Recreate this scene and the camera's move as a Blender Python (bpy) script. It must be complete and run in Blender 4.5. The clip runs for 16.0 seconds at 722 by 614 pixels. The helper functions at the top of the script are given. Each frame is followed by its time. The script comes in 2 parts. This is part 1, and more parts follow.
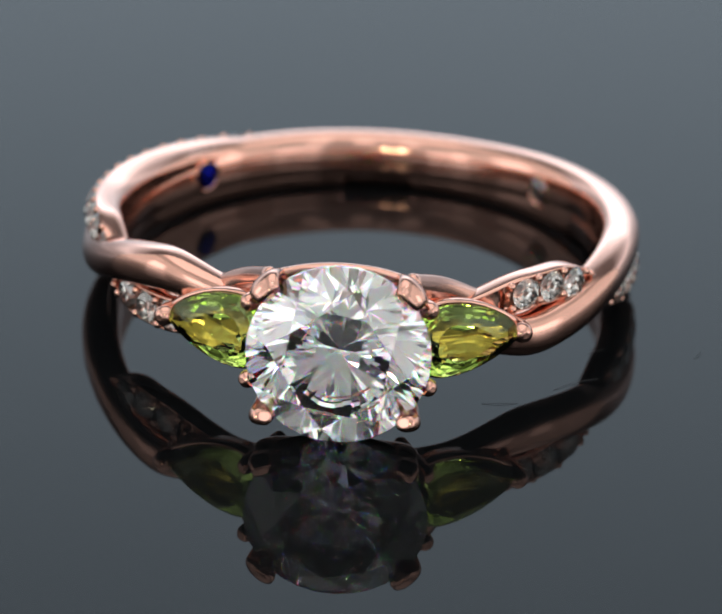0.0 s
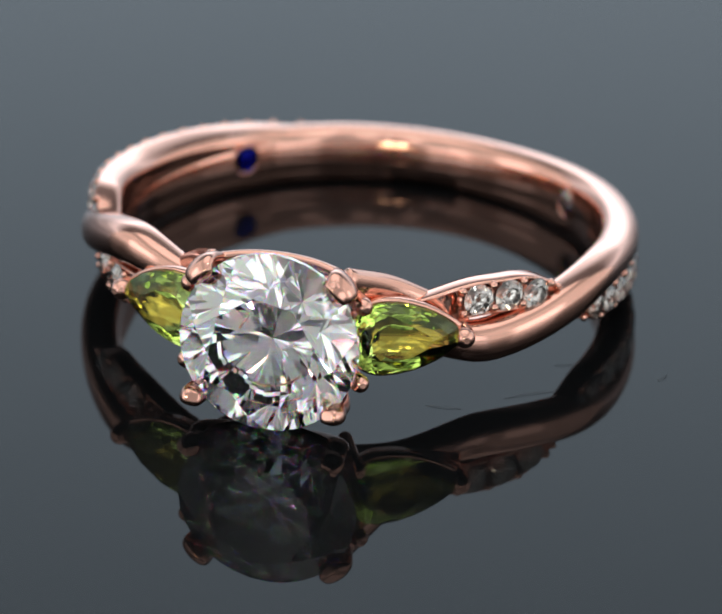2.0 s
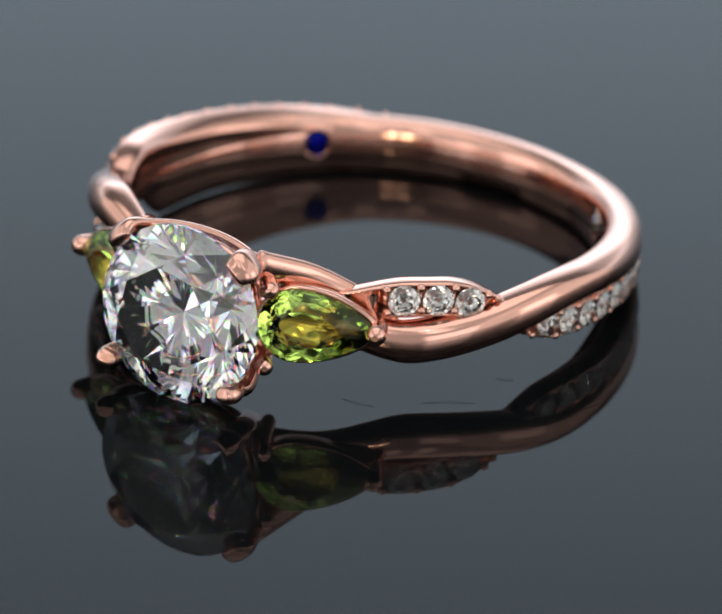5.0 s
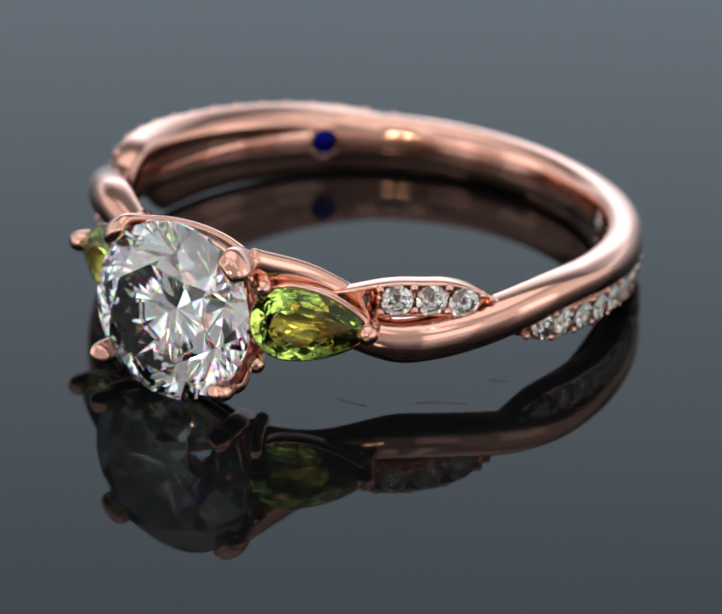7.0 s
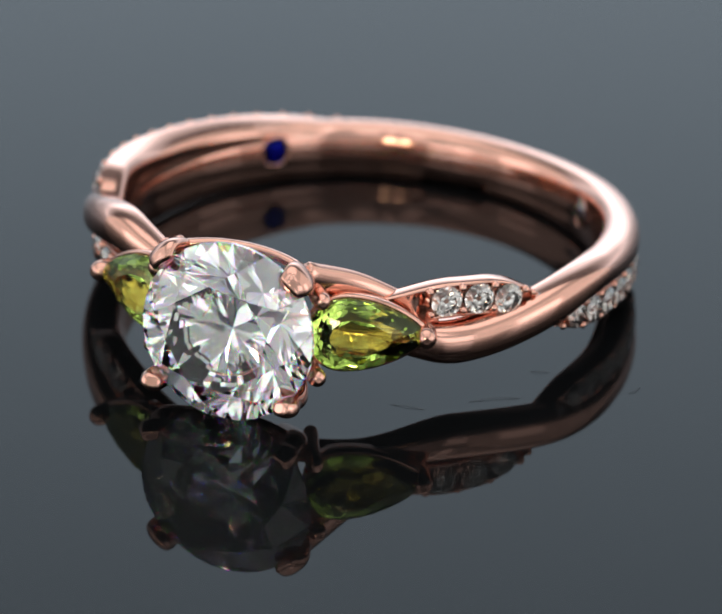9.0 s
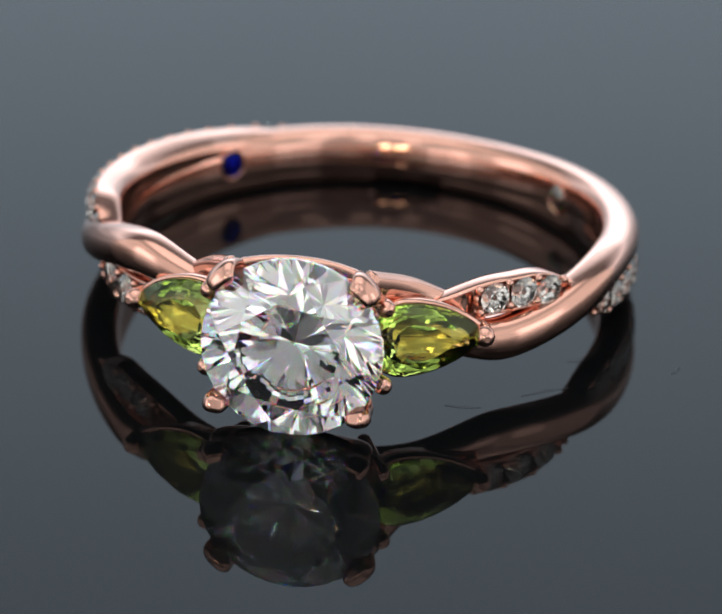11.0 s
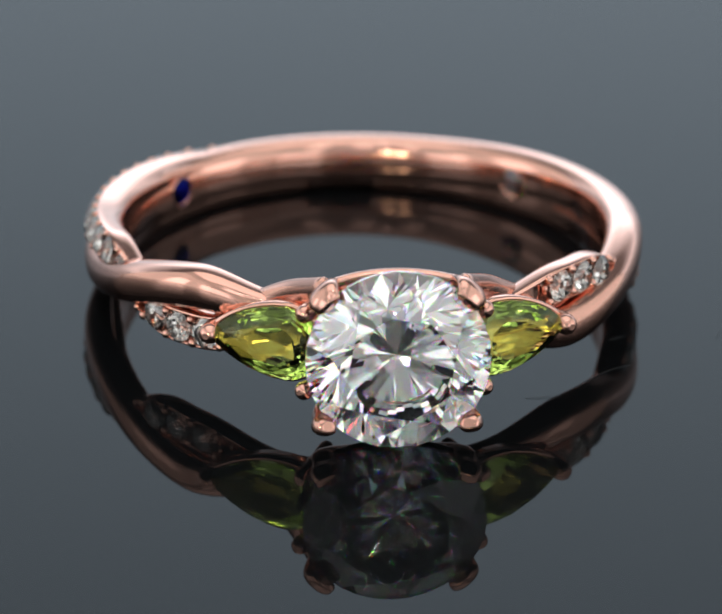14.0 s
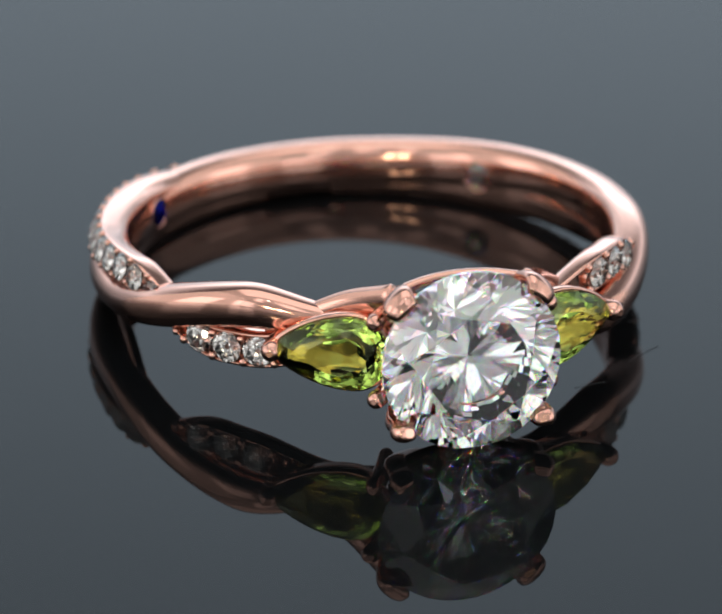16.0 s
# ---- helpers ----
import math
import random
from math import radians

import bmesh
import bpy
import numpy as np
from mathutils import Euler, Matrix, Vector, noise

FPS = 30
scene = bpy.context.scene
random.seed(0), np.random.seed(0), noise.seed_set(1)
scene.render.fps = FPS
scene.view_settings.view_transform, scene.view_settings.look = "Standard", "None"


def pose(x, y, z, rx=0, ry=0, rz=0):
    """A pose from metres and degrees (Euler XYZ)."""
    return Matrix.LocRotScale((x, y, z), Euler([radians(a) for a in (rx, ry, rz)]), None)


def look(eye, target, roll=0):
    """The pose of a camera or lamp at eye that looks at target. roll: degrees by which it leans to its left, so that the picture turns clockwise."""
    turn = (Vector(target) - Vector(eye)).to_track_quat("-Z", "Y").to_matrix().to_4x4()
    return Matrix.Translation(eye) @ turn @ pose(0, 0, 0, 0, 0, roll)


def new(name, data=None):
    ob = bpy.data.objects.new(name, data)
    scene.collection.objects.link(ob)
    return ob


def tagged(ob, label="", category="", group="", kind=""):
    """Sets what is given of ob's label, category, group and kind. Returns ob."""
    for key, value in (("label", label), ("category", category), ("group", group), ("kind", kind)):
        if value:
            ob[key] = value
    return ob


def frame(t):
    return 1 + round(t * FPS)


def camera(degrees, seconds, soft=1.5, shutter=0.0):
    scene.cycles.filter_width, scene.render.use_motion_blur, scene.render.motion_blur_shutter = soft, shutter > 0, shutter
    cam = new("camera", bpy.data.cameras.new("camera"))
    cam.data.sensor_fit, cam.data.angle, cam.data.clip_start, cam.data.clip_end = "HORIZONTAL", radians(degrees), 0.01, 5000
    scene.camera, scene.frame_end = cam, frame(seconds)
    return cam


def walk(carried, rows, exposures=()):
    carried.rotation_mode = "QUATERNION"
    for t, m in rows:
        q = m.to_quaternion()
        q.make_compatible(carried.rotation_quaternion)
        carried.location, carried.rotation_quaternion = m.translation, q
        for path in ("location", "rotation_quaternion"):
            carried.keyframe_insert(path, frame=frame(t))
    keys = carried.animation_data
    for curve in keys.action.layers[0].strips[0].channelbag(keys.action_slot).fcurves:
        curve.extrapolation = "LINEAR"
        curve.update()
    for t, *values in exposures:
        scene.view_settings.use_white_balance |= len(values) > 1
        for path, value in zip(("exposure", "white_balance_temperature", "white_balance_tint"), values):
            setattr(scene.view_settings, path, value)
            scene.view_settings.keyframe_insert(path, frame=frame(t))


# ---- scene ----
# The camera stands still; the turntable carries the ring past it.
EYE = (0.0, -0.28365, 0.13672)
AIM = (-0.00215, -0.00036, -0.00073)
cam = camera(4.710, 16.0, soft=2.0)
walk(cam, [(0.0, look(EYE, AIM, 1.19)), (16.0, look(EYE, AIM, 1.19))])
cam.data.dof.use_dof = True
cam.data.dof.focus_distance = 0.3045
cam.data.dof.aperture_fstop = 75.0

# ---------------------------------------------------------------- light
world = bpy.data.worlds.new("studio")
world.use_nodes = True
world.node_tree.nodes["Background"].inputs["Color"].default_value = (0.95, 0.97, 1.0, 1)
world.node_tree.nodes["Background"].inputs["Strength"].default_value = 0.25
scene.world = world


def softbox(name, eye, target, sx, sy, watts, colour):
    data = bpy.data.lights.new(name, "AREA")
    data.shape, data.size, data.size_y, data.energy, data.color = "RECTANGLE", sx, sy, watts, colour
    ob = new(name, data)
    ob.matrix_world = look(eye, target)
    return ob


softbox("overhead_softbox", (0.0, 0.06, 0.50), (0, 0.06, 0), 0.56, 0.44, 0.63, (1.0, 0.98, 0.96))
for azimuth in (-80, -42, 32, 72):       # upright panels beside the lens
    a = radians(azimuth)
    softbox("front_softbox", (0.44 * math.sin(a), -0.44 * math.cos(a), 0.108), (0, 0, 0.03), 0.17, 0.19, 0.106, (0.95, 0.98, 1.0))
# unseen strips added above the lens to brighten the diamond with contrast
for px in (-0.17, 0.0, 0.17):
    softbox("fill_strip", (px, -0.31, 0.40), (0, 0, 0), 0.07, 0.20, 0.052, (0.98, 0.99, 1.0))
WARM, COOL = (1.0, 0.88, 0.62), (0.97, 0.98, 1.0)
# warm pair: LEDs beside the lens; cool pair: unseen, added for sparkle
for lx, ly, lz, sx, sy, watts, tone in ((-0.060, -0.300, 0.098, 0.018, 0.028, 0.045, WARM), (-0.098, -0.290, 0.098, 0.018, 0.028, 0.045, WARM),
                                        (-0.06, -0.20, 0.36, 0.018, 0.018, 0.014, COOL), (0.09, -0.16, 0.40, 0.018, 0.018, 0.014, COOL)):
    softbox("led_and_sparkle_lamp", (lx, ly, lz), (0, 0, 0), sx, sy, watts, tone)


# ---------------------------------------------------------------- materials
def material(name):
    m = bpy.data.materials.new(name)
    m.use_nodes = True
    nt = m.node_tree
    return m, nt, nt.nodes["Principled BSDF"]


def node(nt, kind, **values):
    n = nt.nodes.new(kind)
    for k, v in values.items():
        n.inputs[k.replace("_", " ")].default_value = v
    return n


def rose_gold():
    m, nt, b = material("rose_gold")
    b.inputs["Metallic"].default_value = 1.0
    co = nt.nodes.new("ShaderNodeTexCoord")
    fine = node(nt, "ShaderNodeTexNoise", Scale=2600.0, Detail=4.0, Roughness=0.6)
    broad = node(nt, "ShaderNodeTexNoise", Scale=330.0, Detail=3.0)
    nt.links.new(co.outputs["Object"], fine.inputs["Vector"])
    nt.links.new(co.outputs["Object"], broad.inputs["Vector"])
    mix = nt.nodes.new("ShaderNodeMix")
    mix.data_type = "RGBA"
    mix.inputs["A"].default_value = (0.79, 0.43, 0.33, 1)
    mix.inputs["B"].default_value = (0.84, 0.48, 0.38, 1)
    nt.links.new(broad.outputs["Fac"], mix.inputs["Factor"])
    nt.links.new(mix.outputs["Result"], b.inputs["Base Color"])
    rough = node(nt, "ShaderNodeMapRange", To_Min=0.09, To_Max=0.16)
    nt.links.new(broad.outputs["Fac"], rough.inputs["Value"])
    nt.links.new(rough.outputs["Result"], b.inputs["Roughness"])
    bump = node(nt, "ShaderNodeBump", Strength=0.05, Distance=0.00002)
    nt.links.new(fine.outputs["Fac"], bump.inputs["Height"])
    nt.links.new(bump.outputs["Normal"], b.inputs["Normal"])
    return m


def gem(name, colour, ior, spread, fire=0.3):
    """A clear cut stone: clear glass, with a share of it split by colour, so that it throws fire."""
    m = bpy.data.materials.new(name)
    m.use_nodes = True
    nt = m.node_tree
    nt.nodes.remove(nt.nodes["Principled BSDF"])
    last = node(nt, "ShaderNodeBsdfGlass", Color=(*[c * (1 - fire) for c in colour], 1), Roughness=0.0, IOR=ior).outputs[0]
    for k, shift in enumerate((-spread, 0.0, spread) if fire else ()):
        c = [colour[j] * fire if j == k else 0.0 for j in range(3)]
        g = node(nt, "ShaderNodeBsdfGlass", Color=(*c, 1), Roughness=0.0, IOR=ior + shift)
        add = nt.nodes.new("ShaderNodeAddShader")
        nt.links.new(last, add.inputs[0])
        nt.links.new(g.outputs[0], add.inputs[1])
        last = add.outputs[0]
    nt.links.new(last, nt.nodes["Material Output"].inputs["Surface"])
    return m


GOLD = rose_gold()
DIAMOND = gem("diamond", (0.99, 0.99, 0.99), 2.42, 0.045, 0.17)
PERIDOT = gem("peridot", (0.91, 1.0, 0.65), 1.66, 0.02, 0.0)
SMALL_DIAMOND = gem("small_diamond", (0.99, 0.98, 0.965), 2.42, 0.0, 0.0)
SAPPHIRE = gem("sapphire", (0.06, 0.09, 0.72), 1.77, 0.0, 0.0)


def acrylic():
    m, nt, b = material("black_acrylic")
    b.inputs["Base Color"].default_value = (0.004, 0.0045, 0.005, 1)
    b.inputs["IOR"].default_value = 1.20
    b.inputs["Specular Tint"].default_value = (0.80, 0.93, 1.0, 1)
    co = nt.nodes.new("ShaderNodeTexCoord")
    smear = node(nt, "ShaderNodeTexNoise", Scale=45.0, Detail=5.0, Roughness=0.6)
    nt.links.new(co.outputs["Object"], smear.inputs["Vector"])
    rough = node(nt, "ShaderNodeMapRange", From_Min=0.35, From_Max=0.75, To_Min=0.004, To_Max=0.03)
    nt.links.new(smear.outputs["Fac"], rough.inputs["Value"])
    nt.links.new(rough.outputs["Result"], b.inputs["Roughness"])
    return m


def plain(name, colour, rough, grain=0.0):
    m, nt, b = material(name)
    b.inputs["Roughness"].default_value = rough
    co = nt.nodes.new("ShaderNodeTexCoord")
    n = node(nt, "ShaderNodeTexNoise", Scale=60.0, Detail=4.0)
    nt.links.new(co.outputs["Object"], n.inputs["Vector"])
    mix = nt.nodes.new("ShaderNodeMix")
    mix.data_type = "RGBA"
    mix.inputs["A"].default_value = (*[c * (1 - grain) for c in colour], 1)
    mix.inputs["B"].default_value = (*[min(1, c * (1 + grain)) for c in colour], 1)
    nt.links.new(n.outputs["Fac"], mix.inputs["Factor"])
    nt.links.new(mix.outputs["Result"], b.inputs["Base Color"])
    return m


def glowing_cloth():
    """The back wall of the light tent, with a pool of light painted into its emission, lower middle."""
    m, nt, b = material("tent_back_cloth")
    co = nt.nodes.new("ShaderNodeTexCoord")
    sep = nt.nodes.new("ShaderNodeSeparateXYZ")
    nt.links.new(co.outputs["Object"], sep.inputs[0])
    # emission by height stands in for lamp light falling on the cloth
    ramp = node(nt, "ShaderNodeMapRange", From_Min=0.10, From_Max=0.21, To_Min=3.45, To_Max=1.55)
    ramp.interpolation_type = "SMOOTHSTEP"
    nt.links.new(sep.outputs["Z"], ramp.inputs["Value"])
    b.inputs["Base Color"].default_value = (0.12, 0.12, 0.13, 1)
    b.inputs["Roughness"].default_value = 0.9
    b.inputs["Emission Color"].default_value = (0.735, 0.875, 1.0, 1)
    # trim the painted pool above, below and to the sides
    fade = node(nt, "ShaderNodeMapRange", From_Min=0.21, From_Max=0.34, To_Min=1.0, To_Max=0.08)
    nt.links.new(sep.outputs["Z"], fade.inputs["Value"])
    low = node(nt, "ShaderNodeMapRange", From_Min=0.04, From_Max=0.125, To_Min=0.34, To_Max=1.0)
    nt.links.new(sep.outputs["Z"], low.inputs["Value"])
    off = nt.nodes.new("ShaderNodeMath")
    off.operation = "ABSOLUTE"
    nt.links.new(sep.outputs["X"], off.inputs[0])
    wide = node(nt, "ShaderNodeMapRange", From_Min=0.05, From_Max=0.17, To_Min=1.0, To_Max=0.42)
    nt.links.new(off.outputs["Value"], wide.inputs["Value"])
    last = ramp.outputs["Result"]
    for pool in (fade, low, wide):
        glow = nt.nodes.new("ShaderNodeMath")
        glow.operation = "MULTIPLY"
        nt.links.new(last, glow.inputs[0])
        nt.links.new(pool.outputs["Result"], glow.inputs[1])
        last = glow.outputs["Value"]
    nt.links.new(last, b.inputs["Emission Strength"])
    return m


def fill_glow_cloth(name, strength, colour=(1.0, 0.985, 0.96)):
    """Tent cloth that glows by itself; the emission stands in for lamps behind it."""
    m, nt, b = material(name)
    b.inputs["Base Color"].default_value = (0.7, 0.7, 0.7, 1)
    b.inputs["Roughness"].default_value = 0.9
    co = nt.nodes.new("ShaderNodeTexCoord")
    n = node(nt, "ShaderNodeTexNoise", Scale=6.0, Detail=2.0)
    nt.links.new(co.outputs["Object"], n.inputs["Vector"])
    ramp = node(nt, "ShaderNodeMapRange", From_Min=0.3, From_Max=0.7, To_Min=0.8 * strength, To_Max=1.2 * strength)
    nt.links.new(n.outputs["Fac"], ramp.inputs["Value"])
    b.inputs["Emission Color"].default_value = (*colour, 1)
    nt.links.new(ramp.outputs["Result"], b.inputs["Emission Strength"])
    return m


# out of view; glow strengths added as fill for the ring
SIDE = fill_glow_cloth("tent_side_cloth", 0.5)
FRONT = fill_glow_cloth("tent_front_cloth", 0.09)
TOP = fill_glow_cloth("tent_top_cloth", 0.25)
ACRYLIC = acrylic()
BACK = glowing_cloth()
FIBRE = plain("dark_fibre", (0.03, 0.03, 0.033), 0.6, 0.2)


# ---------------------------------------------------------------- mesh helpers
MM = 0.001


def mesh_object(name, bm, mat, parent=None, label="", smooth=True):
    me = bpy.data.meshes.new(name)
    bm.normal_update()
    bm.to_mesh(me)
    bm.free()
    me.materials.append(mat)
    for p in me.polygons:
        p.use_smooth = smooth and len(p.vertices) < 7
    ob = new(name, me)
    if parent is not None:
        ob.parent = parent
    if label:
        ob["label"] = label
    return ob


def part(name, bm, mat, parent, label="", smooth=True):
    return mesh_object(name, bm, mat, parent, label, smooth)


def slab(x0, x1, y0, y1, z0, z1):
    bm = bmesh.new()
    bmesh.ops.create_cube(bm, size=1.0)
    for v in bm.verts:
        v.co = Vector((x0 + (v.co.x + 0.5) * (x1 - x0), y0 + (v.co.y + 0.5) * (y1 - y0), z0 + (v.co.z + 0.5) * (z1 - z0)))
    return bm


def loft(rings, closed=False, caps=True):
    """A skin over rings of points (in millimetres)."""
    bm = bmesh.new()
    vs = [[bm.verts.new(Vector(p) * MM) for p in r] for r in rings]
    n = len(vs[0])
    pairs = list(zip(vs, vs[1:])) + ([(vs[-1], vs[0])] if closed else [])
    for a, b in pairs:
        for k in range(n):
            bm.faces.new((a[k], a[(k + 1) % n], b[(k + 1) % n], b[k]))
    if caps and not closed:
        bm.faces.new(vs[0])
        bm.faces.new(vs[-1][::-1])
    bmesh.ops.recalc_face_normals(bm, faces=bm.faces)
    return bm


def catmull(points, steps):
    pts = [Vector(p) for p in points]
    pts = [2 * pts[0] - pts[1]] + pts + [2 * pts[-1] - pts[-2]]
    out = []
    for k in range(1, len(pts) - 2):
        a, b, c, d = pts[k - 1:k + 3]
        for s in range(steps):
            t = s / steps
            out.append(0.5 * (2 * b + (c - a) * t + (2 * a - 5 * b + 4 * c - d) * t * t + (3 * b - a - 3 * c + d) * t ** 3))
    out.append(pts[-2])
    return out


def tube(points, radii, steps=8, sides=14, flat=1.0, up=(0, 0, 1), rounded=True, dome=1.0, turns=(25, 50, 72), power=2.0):
    """A tube along a smooth line, with radii given at its points; flat squeezes it along up."""
    def corner(x):
        return math.copysign(abs(x) ** (2 / power), x)

    line = catmull(points, steps)
    rr = [r.x for r in catmull([(r, 0, 0) for r in radii], steps)]
    rings = []
    for k, p in enumerate(line):
        d = (line[min(k + 1, len(line) - 1)] - line[max(k - 1, 0)]).normalized()
        u = Vector(up)
        u = (u - d * u.dot(d)).normalized()
        s = d.cross(u)
        rings.append([p + (s * corner(math.cos(2 * math.pi * j / sides)) + u * flat * corner(math.sin(2 * math.pi * j / sides))) * rr[k] for j in range(sides)])
    if rounded:
        for end, sign in ((0, -1), (-1, 1)):
            d = (line[1] - line[0]).normalized() if end == 0 else (line[-1] - line[-2]).normalized()
            base, c, r = rings[end], line[end], rr[end]
            extra = []
            for q in turns:
                ca, sa = math.cos(radians(q)), math.sin(radians(q))
                extra.append([c + (p - c) * ca + d * sign * r * sa * dome * min(1.0, flat) for p in base])
            rings = extra[::-1] + rings if end == 0 else rings + extra
    return loft(rings)


def ball(c, r, stretch=(1, 1, 1), seg=14):
    bm = bmesh.new()
    bmesh.ops.create_uvsphere(bm, u_segments=seg, v_segments=seg // 2 + 2, radius=r * MM)
    for v in bm.verts:
        v.co = Vector((v.co.x * stretch[0], v.co.y * stretch[1], v.co.z * stretch[2])) + Vector(c) * MM
    return bm


def smoothstep(a, b, x):
    t = min(1.0, max(0.0, (x - a) / (b - a)))
    return t * t * (3 - 2 * t)


def spot(phi, r, h):
    """A place on the ring in millimetres: degrees from the head, radius, height along the finger."""
    a = radians(phi)
    return Vector((r * math.sin(a), -r * math.cos(a), h))


# ---------------------------------------------------------------- cut stones
def hull(points, m=Matrix()):
    bm = bmesh.new()
    for p in points:
        bm.verts.new(m @ (Vector(p)) * MM)
    got = bmesh.ops.convex_hull(bm, input=bm.verts)
    loose = [g for g in got["geom_interior"] if isinstance(g, bmesh.types.BMVert)]
    if loose:
        bmesh.ops.delete(bm, geom=loose, context="VERTS")
    bmesh.ops.dissolve_limit(bm, angle_limit=radians(0.6), verts=bm.verts, edges=bm.edges)
    bmesh.ops.recalc_face_normals(bm, faces=bm.faces)
    return bm


def brilliant_points(d):
    """A round brilliant of diameter d, girdle at z = 0, table up: 57 facets and a thin girdle."""
    R, pts = d / 2, []
    rt, hc, g, p = 0.57 * R / math.cos(radians(22.5)) * 0.97, 0.155 * d, 0.012 * d, 0.438 * d
    rs = rt * math.cos(radians(22.5)) + 0.52 * (R - rt * math.cos(radians(22.5)))
    rl = 0.23 * R
    c22 = math.cos(radians(22.5))
    for k in range(8):
        a, b = radians(45 * k), radians(45 * k + 22.5)
        pts.append((rt * math.cos(a), rt * math.sin(a), g + hc))
        pts.append((rs * math.cos(b), rs * math.sin(b), g + hc * (R - rs * c22) / (R - rt)))
        pts.append((rl * math.cos(b), rl * math.sin(b), -g - p * (1 - rl * c22 / R)))
    for k in range(32):
        a = radians(11.25 * k)
        for z in (g, -g):
            pts.append((R * math.cos(a), R * math.sin(a), z))
    pts.append((0, 0, -g - p))
    return pts


def simple_stone_points(d):
    R, pts = d / 2, []
    for k in range(8):
        a, b = radians(45 * k), radians(45 * k + 22.5)
        pts.append((0.58 * R * math.cos(a), 0.58 * R * math.sin(a), 0.15 * d))
        pts.append((R * math.cos(a), R * math.sin(a), 0.0))
        pts.append((R * math.cos(b), R * math.sin(b), 0.0))
    pts.append((0, 0, -0.42 * d))
    return pts


def pear_outline(length, width, n):
    """Points round a pear: its point at +x, its round end at -x, the widest place at x = 0."""
    back = width / 2
    tip = length - back
    out = []
    for k in range(n):
        a = 2 * math.pi * k / n
        c, s = math.cos(a), math.sin(a)
        if c <= 0:
            out.append((back * c, back * s))
        else:
            out.append((tip * c, back * s * (1 - 0.34 * c * c) if s else 0.0))
    return out


def pear_points(length, width):
    """A pear cut: a table, star and kite facets down to the girdle, a steep pavilion that ends in a shallow keel."""
    pts = []
    for (x, y) in pear_outline(length, width, 32):
        pts.append((x, y, 0.05))
        pts.append((x, y, -0.05))
    shift = 0.16 * (length - width)
    levels = ((0.80, 0.33, 12, 0.5), (0.54, 0.50, 12, 0.0), (0.80, -0.42, 12, 0.5), (0.56, -0.76, 12, 0.0), (0.24, -1.08, 6, 0.5))
    for grow, z, n, off in levels:
        whole = pear_outline(length * grow, width * grow, 2 * n)
        for k in range(n):
            x, y = whole[(2 * k + (1 if off else 0)) % (2 * n)]
            pts.append((x + shift * (1 - grow), y, z))
    return pts


def facing(origin, outward, along):
    """A frame whose z axis points outward and whose x axis runs along."""
    z = Vector(outward).normalized()
    x = Vector(along)
    x = (x - z * x.dot(z)).normalized()
    y = z.cross(x)
    m = Matrix((x, y, z)).transposed().to_4x4()
    return Matrix.Translation(Vector(origin)) @ m


# ---------------------------------------------------------------- the setting
def build_setting():
    t = tagged(mesh_object("tabletop", slab(-0.6, 0.6, -0.62, 0.6, -0.03, -0.012), plain("dark_table", (0.03, 0.03, 0.033), 0.5, 0.2), smooth=False),
               "dark matte tabletop under the turntable", "table", kind="structure")
    tagged(mesh_object("backdrop", slab(-0.58, 0.58, 0.34, 0.35, -0.012, 0.60), BACK, smooth=False), "grey cloth backdrop with a pool of light painted as glow", "backdrop", kind="structure")
    tagged(mesh_object("wall_west", slab(-0.60, -0.585, -0.60, 0.335, -0.012, 0.60), SIDE, smooth=False), "unseen white cloth side of a light tent, glowing as fill", "wall", kind="structure")
    tagged(mesh_object("wall_east", slab(0.585, 0.60, -0.60, 0.335, -0.012, 0.60), SIDE, smooth=False), "unseen white cloth side of a light tent, glowing as fill", "wall", kind="structure")
    tagged(mesh_object("wall_south", slab(-0.58, 0.58, -0.62, -0.605, -0.012, 0.60), FRONT, smooth=False), "unseen dim cloth front of a light tent, faintly glowing as fill", "wall", kind="structure")
    tagged(mesh_object("ceiling", slab(-0.60, 0.60, -0.62, 0.35, 0.605, 0.62), TOP, smooth=False), "unseen white cloth top of a light tent, glowing as fill", "ceiling", kind="structure")


FIBRES = [([(2.21, -9.38), (2.85, -9.38), (3.44, -9.31)], 0.008),
          ([(5.93, -5.1), (6.21, -5.06), (6.52, -4.88)], 0.008),
          ([(9.67, -5.4), (9.83, -5.17), (9.91, -4.82)], 0.008),
          ([(4.72, -8.16), (5.44, -7.61), (6.27, -7.21)], 0.008)]   # millimetres


def build_turntable():
    base = tagged(new("turntable"), "glossy black acrylic turntable disc, mirror-like with fine scratches", "turntable")
    bm = bmesh.new()
    bmesh.ops.create_circle(bm, cap_ends=True, segments=128, radius=0.149)
    top = list(bm.faces)
    got = bmesh.ops.extrude_face_region(bm, geom=top)
    low = [v for v in got["geom"] if isinstance(v, bmesh.types.BMVert)]
    for v in low:
        v.co.z -= 0.0119
    bmesh.ops.recalc_face_normals(bm, faces=bm.faces)
    part("disc", bm, ACRYLIC, base, smooth=False)
    loose = []
    for line, r in FIBRES:
        pts = [(x, y, 0.012 + 0.03 * (k % 2)) for k, (x, y) in enumerate(line)]
        hair = mesh_object("fibre", tube(pts, [r] * len(pts), steps=6, sides=6), FIBRE)
        loose.append(tagged(hair, "fine dark fibre lying on the glossy black disc", "fibre", group="fibres on the disc"))
    return base, loose


# ---------------------------------------------------------------- the ring
R_IN = 8.55


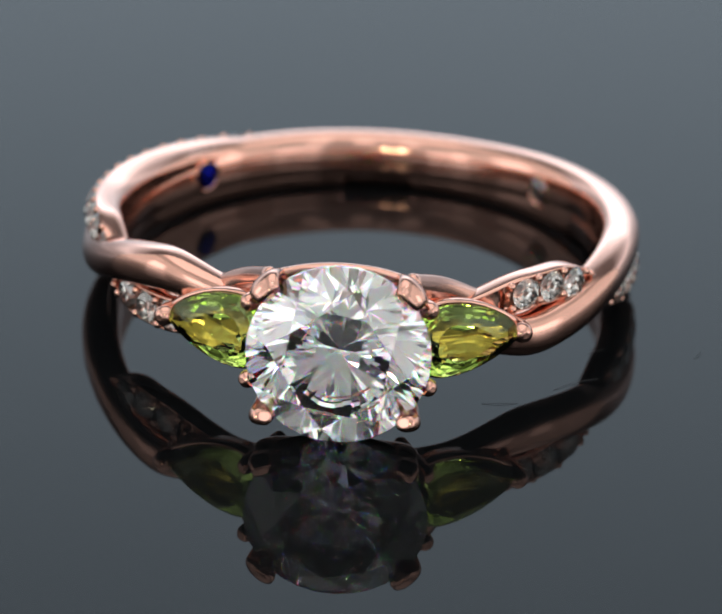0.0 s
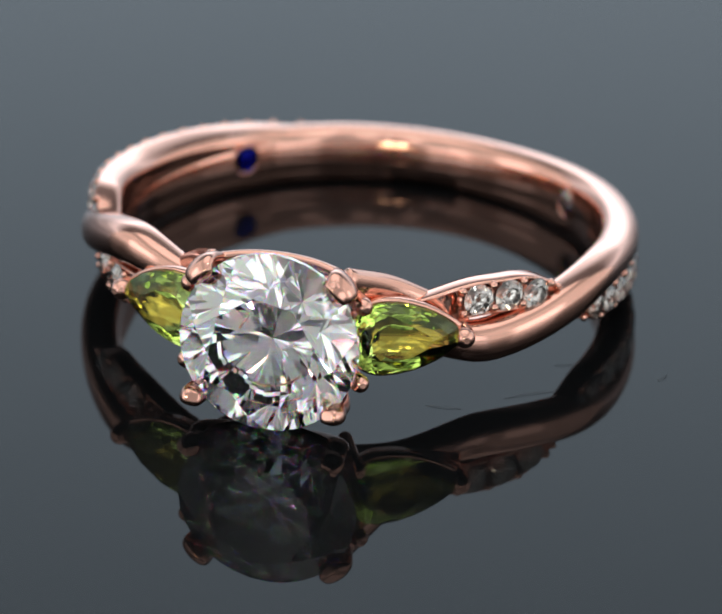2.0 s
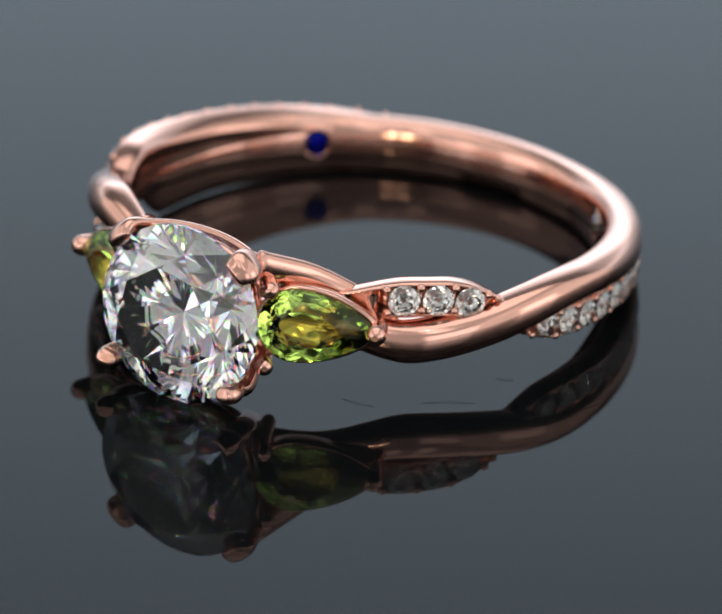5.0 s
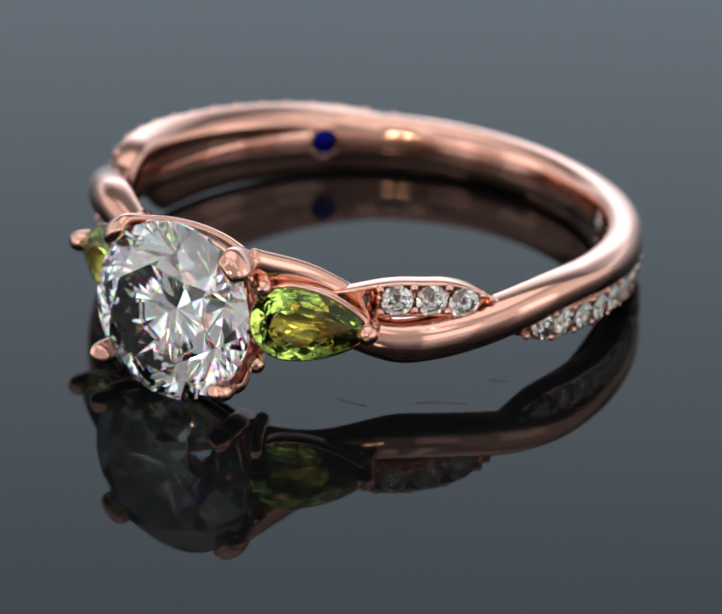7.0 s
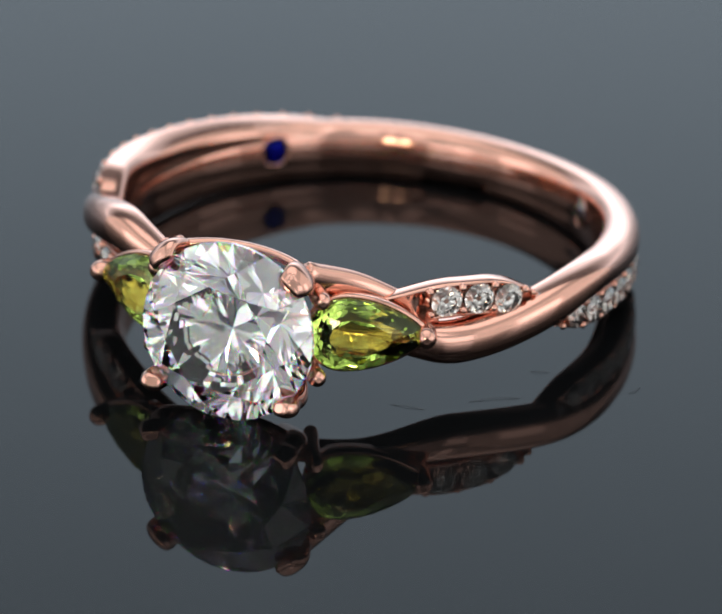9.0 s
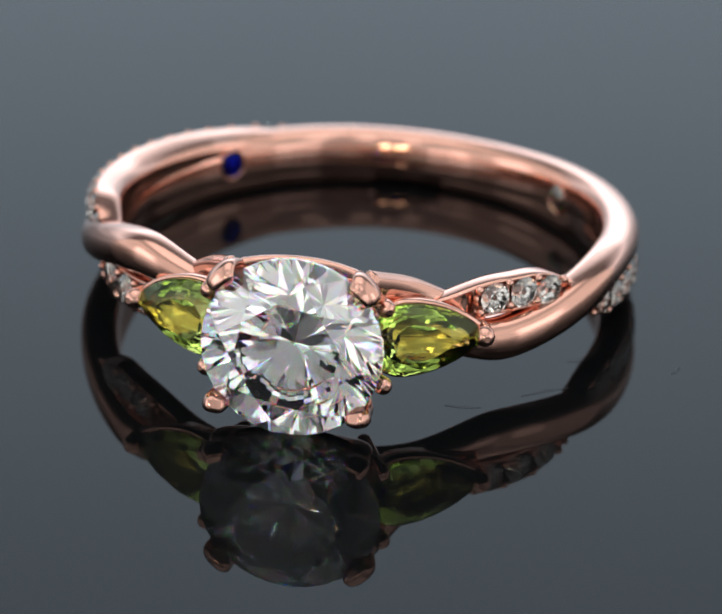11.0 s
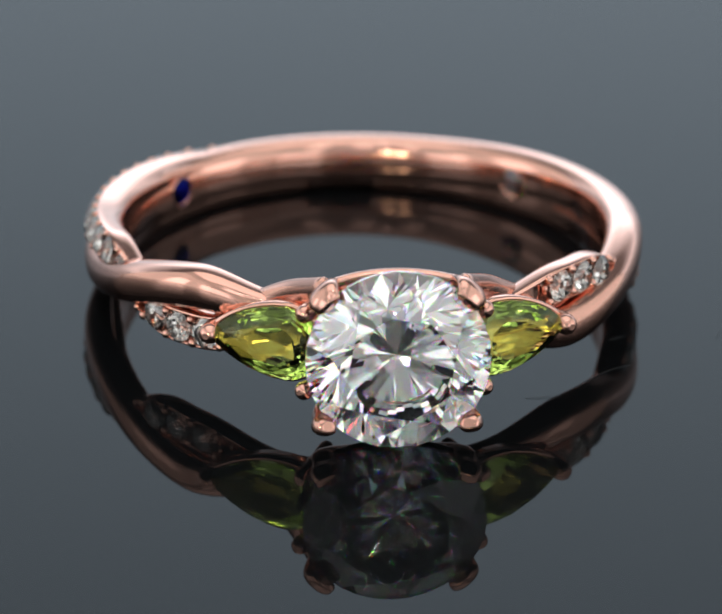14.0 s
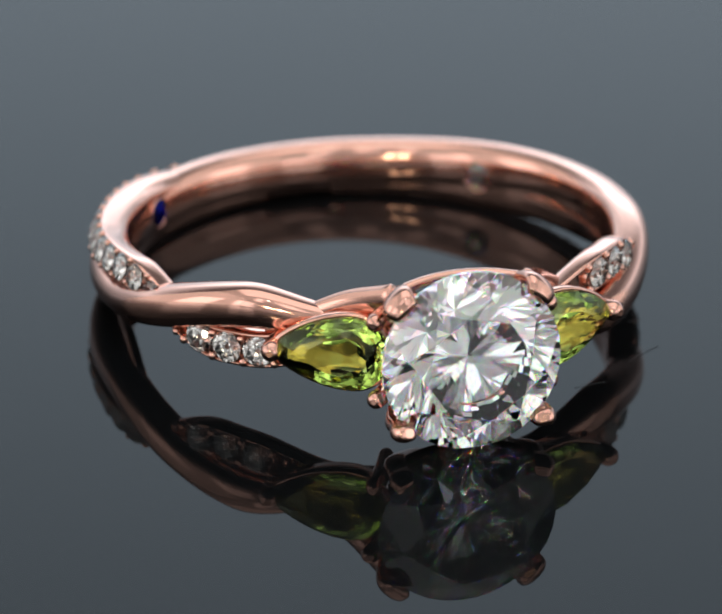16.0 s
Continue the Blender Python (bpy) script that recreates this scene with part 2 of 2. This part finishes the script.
def section(phi, r, h, a, b, power=2.4, n=22, inner_flat=0.55):
    """One cross-section: radial half-thickness a, half-width b along the finger, flatter on the finger's side."""
    out = []
    for k in range(n):
        t = 2 * math.pi * k / n
        c, s = math.cos(t), math.sin(t)
        dx = math.copysign(abs(c) ** (2 / power), c) * a
        dz = math.copysign(abs(s) ** (2 / power), s) * b
        if dx < 0:
            dx *= inner_flat
        out.append(spot(phi, r + dx, h + dz))
    return out


def band_h(phi):
    """Height of the plain strand: low beside the head, over the other strand to the high side, then to the middle at the back."""
    return (-0.90 + 0.42 * (1 - smoothstep(22, 45, phi)) + 1.36 * smoothstep(39, 88, phi)) * (1 - smoothstep(90, 165, phi))


def band_bm():
    """One bar of metal: a strand on each shoulder, widening into the plain back of the ring."""
    rings = []
    for k in range(241):
        turn = 8 + 344 * k / 240
        phi, side = (turn, 1) if turn <= 180 else (360 - turn, -1)
        thin, wide = smoothstep(16, 46, phi), smoothstep(78, 145, phi)
        a = 0.50 + 0.36 * thin - 0.08 * wide
        b = 0.42 + 0.38 * thin - 0.18 * smoothstep(62, 92, phi) + 0.37 * wide
        inner = 0.62 + 0.23 * wide
        bulge = smoothstep(32, 50, phi) * (1 - smoothstep(66, 90, phi))
        rings.append(section(turn, R_IN + inner * a + 0.06 * bulge - 0.02 * wide, side * band_h(phi), a, b, 2.5, 32, inner))
    return loft(rings)


def liner_bm(side):
    """The inner wall that joins the two strands on each side and reaches down to the table."""
    rings = []
    for k in range(57):
        phi = 64 + 108 * k / 56
        up = 0.30 + 0.62 * smoothstep(64, 98, phi) - 0.25 * smoothstep(130, 156, phi)
        clear = 1.96 + 8.8 * math.cos(radians(phi)) * 0.110
        down = 0.30 + ((min(1.28, clear) - 0.30) * smoothstep(64, 104, phi) if side > 0 else (clear - 0.30) * smoothstep(74, 92, phi))
        low, high = (-down, up) if side > 0 else (-up, down)
        rings.append(section(phi, R_IN + 0.27, (low + high) / 2, 0.25, (high - low) / 2, 3.0, 16, 0.9))
    return turned(loft(rings), side)


def pave_h(phi):
    free = 0.74 - 0.50 * (1 - smoothstep(22, 44, phi)) - 1.43 * smoothstep(50, 79, phi) + 0.16 * smoothstep(78, 105, phi)
    return free * (1 - 0.25 * smoothstep(105, 142, phi) - 0.40 * smoothstep(142, 178, phi))


def pave_ab(phi):
    fade = smoothstep(138, 178, phi)
    a = 0.56 + 0.17 * smoothstep(58, 98, phi) - 0.44 * fade
    b = 0.48 + 0.18 * smoothstep(20, 40, phi) * (1 - smoothstep(55, 70, phi)) + 0.08 * smoothstep(66, 78, phi) - 0.38 * fade
    return a, b


def lean(phi, side):
    """How far the stones' face turns up towards the rim where the strand runs high."""
    return radians(22) * smoothstep(58, 96, phi) * (1 - smoothstep(120, 150, phi)) if side < 0 else 0.0


def pave_section(phi, side):
    """A strand with a channel cut along its outer face for the stones, between two fine rims."""
    a, b = pave_ab(phi)
    r, h = R_IN + 0.03 + 0.62 * a + 0.10 * smoothstep(115, 138, phi) + 0.24 * smoothstep(146, 178, phi), pave_h(phi)
    deep = 0.40 * smoothstep(34, 38, phi) * (1 - smoothstep(151, 158, phi))
    edge = [(0.60, -1.0), (0.84, -0.97), (0.96, -0.91), (1.0, -0.84), (0.97, -0.78), (0.97, -0.77), (0.97, -0.40), (0.97, 0.0)]
    out = []
    for x, z in edge + [(x, -z) for x, z in edge[-2::-1]]:
        inside = deep if abs(z) < 0.775 else 0.0
        out.append((x * a - inside, z * b))
    out += [(0.15 * a, b * 1.05), (-0.25 * a, b * 0.97), (-0.50 * a, b * 0.74), (-0.62 * a, b * 0.4), (-0.62 * a, -b * 0.4), (-0.50 * a, -b * 0.74), (-0.25 * a, -b * 0.97), (0.15 * a, -b * 1.05)]
    ca, sa = math.cos(lean(phi, side)), math.sin(lean(phi, side))
    return [spot(phi, r + x * ca + z * sa, h + z * ca - x * sa) for x, z in out]


def pave_bm(side):
    return turned(loft([pave_section(14 + 165 * k / 140, side) for k in range(141)]), side)


def turned(bm, side):
    """The ring is the same again when turned half round about the line through its head."""
    if side < 0:
        bmesh.ops.rotate(bm, verts=bm.verts, cent=(0, 0, 0), matrix=Matrix.Rotation(math.pi, 3, "Y"))
    return bm


HEAD_Y = -11.82      # girdle of the centre stone
PEAR_AT = Vector((3.70, -10.0, 0.0))
PEAR_LONG, PEAR_WIDE = 4.08, 2.65
PEAR_OUT = spot(29, 1, 0)
PEAR_ALONG = spot(29 + 90, 1, 0)


def build_ring():
    ring = tagged(new("ring"), "rose gold twisted engagement ring with round diamond and green pear stones", "ring")
    part("band", band_bm(), GOLD, ring, "plain polished rose gold band")

    stone = hull(brilliant_points(6.45), facing((0.05, HEAD_Y, -0.16), (0, -1, 0), (math.cos(0.2), 0, math.sin(0.2))))
    part("center_diamond", stone, DIAMOND, ring, "large clear round brilliant-cut diamond", smooth=False)

    for sx in (1, -1):
        for sz in (1, -1):
            root = [(0.9 * sx, -8.5, 0.9 * sz), (1.75 * sx, -9.8, 1.7 * sz), (2.40 * sx, -11.0, 2.34 * sz)]
            if sz > 0:      # broad flat claws against the girdle
                pts = [(0.9 * sx, -8.5, 0.9), (1.75 * sx, -9.8, 1.62), (2.34 * sx, -10.9, 2.10), (2.54 * sx, -11.6, 2.24), (2.54 * sx, -11.94, 2.20), (2.40 * sx, -12.20, 2.04)]
                bm = tube(pts, [0.38, 0.44, 0.56, 0.64, 0.62, 0.50], steps=12, sides=28, up=(sx, -0.3, sz), flat=0.50, dome=0.6, turns=(14, 30, 48, 66), power=2.2)
            else:           # narrower claws with blunt square ends
                pts = root + [(2.46 * sx, -11.75, 2.36 * sz), (2.56 * sx, -12.15, 2.42 * sz), (2.46 * sx, -12.44, 2.34 * sz)]
                bm = tube(pts, [0.38, 0.40, 0.42, 0.43, 0.42, 0.36], sides=24, up=(0.3 * sx, 0.3, sz), flat=0.80, dome=0.45, turns=(12, 25, 40, 58), power=2.6)
            part("prong", bm, GOLD, ring)
    # gallery rings of the basket
    for r, y, w in ((1.9, -10.1, 0.26), (1.25, -9.0, 0.30)):
        rings = []
        for k in range(48):
            a = 2 * math.pi * k / 48
            c = Vector((math.cos(a), 0, math.sin(a)))
            rings.append([c * (r + w * math.cos(q * math.pi / 4)) + Vector((0, y + w * math.sin(q * math.pi / 4), 0)) for q in range(8)])
        part("gallery_rail", loft(rings, closed=True), GOLD, ring)

    for sz in (1, -1):
        bar = [(-2.35, -10.95, 2.30 * sz), (-1.2, -10.68, 2.50 * sz), (0, -10.58, 2.56 * sz), (1.2, -10.68, 2.50 * sz), (2.35, -10.95, 2.30 * sz)]
        part("gallery_bar", tube(bar, [0.20, 0.18, 0.18, 0.18, 0.20]), GOLD, ring)

    for side in (1, -1):
        part("inner_wall", liner_bm(side), GOLD, ring)
        strand = part("pave_strand", pave_bm(side), GOLD, ring, "rose gold strand set with small diamonds")
        # cathedral rails from the shoulder up to the prongs
        pts = [spot(40, 8.85, -0.10 * side), spot(31, 8.85, 0.42 * side), spot(21, 9.5, 1.28 * side), (2.40, -10.8, 2.05 * side)]
        part("shoulder_rail", turned(tube(pts, [0.30, 0.34, 0.34, 0.32], up=(0, 0, 1), flat=1.55, dome=0.4), side), GOLD, ring)
        # side stone and its seat
        m = facing(PEAR_AT + Vector((0, 0, -0.12 * side)), PEAR_OUT, PEAR_ALONG)
        part("pear_stone", turned(hull(pear_points(PEAR_LONG, PEAR_WIDE), m), side), PERIDOT, ring, "yellow-green pear-cut stone", smooth=False)
        seat = []
        for grow, z in ((0.97, -0.12), (1.03, -0.08), (1.08, -0.14), (1.08, -0.34), (1.02, -0.80), (0.92, -0.82), (0.94, -0.34)):
            seat.append([m @ Vector((x * grow, y * grow, z)) for (x, y) in pear_outline(PEAR_LONG, PEAR_WIDE, 36)])
        part("pear_seat", turned(loft(seat, closed=True), side), GOLD, ring)
        tip = [m @ Vector((x, 0, z)) for x, z in ((2.50, -1.6), (2.80, -0.5), (2.80, 0.18))]
        part("tip_prong", turned(tube(tip, [0.35, 0.38, 0.38]), side), GOLD, ring)
        for sz in (1, -1):
            claw = [m @ Vector((-0.95 - 0.1 * q, (1.40 + 0.05 * q) * sz, z)) for q, z in ((0, -1.5), (1, -0.2), (0.2, 0.58))]
            part("side_claw", turned(tube(claw, [0.28, 0.33, 0.33]), side), GOLD, ring)
        # small diamonds along the strand, with grains of metal between them
        master, bead = None, None
        places = [41.2, 48.6, 55.8] + [64 + 6.0 * k for k in range(15)]
        for k, phi in enumerate(places):
            a, b = pave_ab(phi)
            h = pave_h(phi)
            ca, sa = math.cos(lean(phi, side)), math.sin(lean(phi, side))
            out = spot(phi, ca, -sa)
            run = (spot(phi + 1, 9.5, pave_h(phi + 1)) - spot(phi - 1, 9.5, pave_h(phi - 1))).normalized()
            size = 1.13 if k < 3 else 1.0
            core = R_IN + 0.03 + 0.62 * a + 0.10 * smoothstep(115, 138, phi) + 0.24 * smoothstep(146, 178, phi)
            fr = facing(spot(phi, core + (a + 0.01) * ca, h - (a + 0.01) * sa), out, run)
            part("accent_diamond", turned(hull(brilliant_points(size), fr), side), SMALL_DIAMOND, strand, "tiny round diamond" if k == 0 else "", smooth=False)
            for sx in ((1, -1) if k in (0, 3) else (1,)):
                for sz in (1, -1):
                    c = fr @ Vector(((0.60 if k < 3 else 0.50) * sx, 0.42 * sz, -0.03))
                    part("bead", turned(ball(c, 0.17 if k < 3 else 0.135, seg=10), side), GOLD, strand)
                part("bridge", turned(ball(fr @ Vector(((0.60 if k < 3 else 0.50) * sx, 0, -0.24)), 0.24, (0.6, 0.6, 1.0), seg=8), side), GOLD, strand)
        # flush-set stone in the inner wall
        q = 135.0
        fr = facing(spot(q, R_IN + 0.02, 0.0), -spot(q, 1, 0), spot(q + 90, 1, 0))
        st = hull(simple_stone_points(1.08), fr)
        lip = []
        for k in range(28):
            t = 2 * math.pi * k / 28
            c, o = Vector((math.cos(t), math.sin(t), 0)), Vector((0, 0, 1))
            lip.append([fr @ (c * (0.545 + 0.045 * math.cos(w * math.pi / 4)) + o * (0.02 + 0.04 * math.sin(w * math.pi / 4))) for w in range(8)])
        part("stone_bezel", turned(loft(lip, closed=True), side), GOLD, ring)
        if side > 0:
            part("inner_stone", st, DIAMOND, ring, "small clear stone set inside the band", smooth=False)
        else:
            part("inner_stone", turned(st, side), SAPPHIRE, ring, "small deep blue stone set inside the band", smooth=False)
    return ring


build_setting()
turntable, fibres = build_turntable()
ring = build_ring()


# ---------------------------------------------------------------- movement
def angle(t):
    """The turntable's turn in degrees: one way to 6.13 s, then back."""
    return -5.86 * t if t < 6.134 else -35.945 + 5.80 * (t - 6.134)


RING_BASE = pose(-0.00220, -0.00035, 0.00200, 0, 0, -3.2) @ pose(0, 0, 0, -6.3, 0, 0)


def motions():
    times = [0.5 * k for k in range(14)] + [5.8, 6.0, 6.134, 6.25, 6.5] + [7 + 0.5 * k for k in range(19)]
    for ob in [turntable] + fibres:
        walk(ob, [(t, pose(0, 0, 0, 0, 0, angle(t))) for t in times])
    walk(ring, [(t, pose(0, 0, 0, 0, 0, angle(t)) @ RING_BASE) for t in times])


motions()
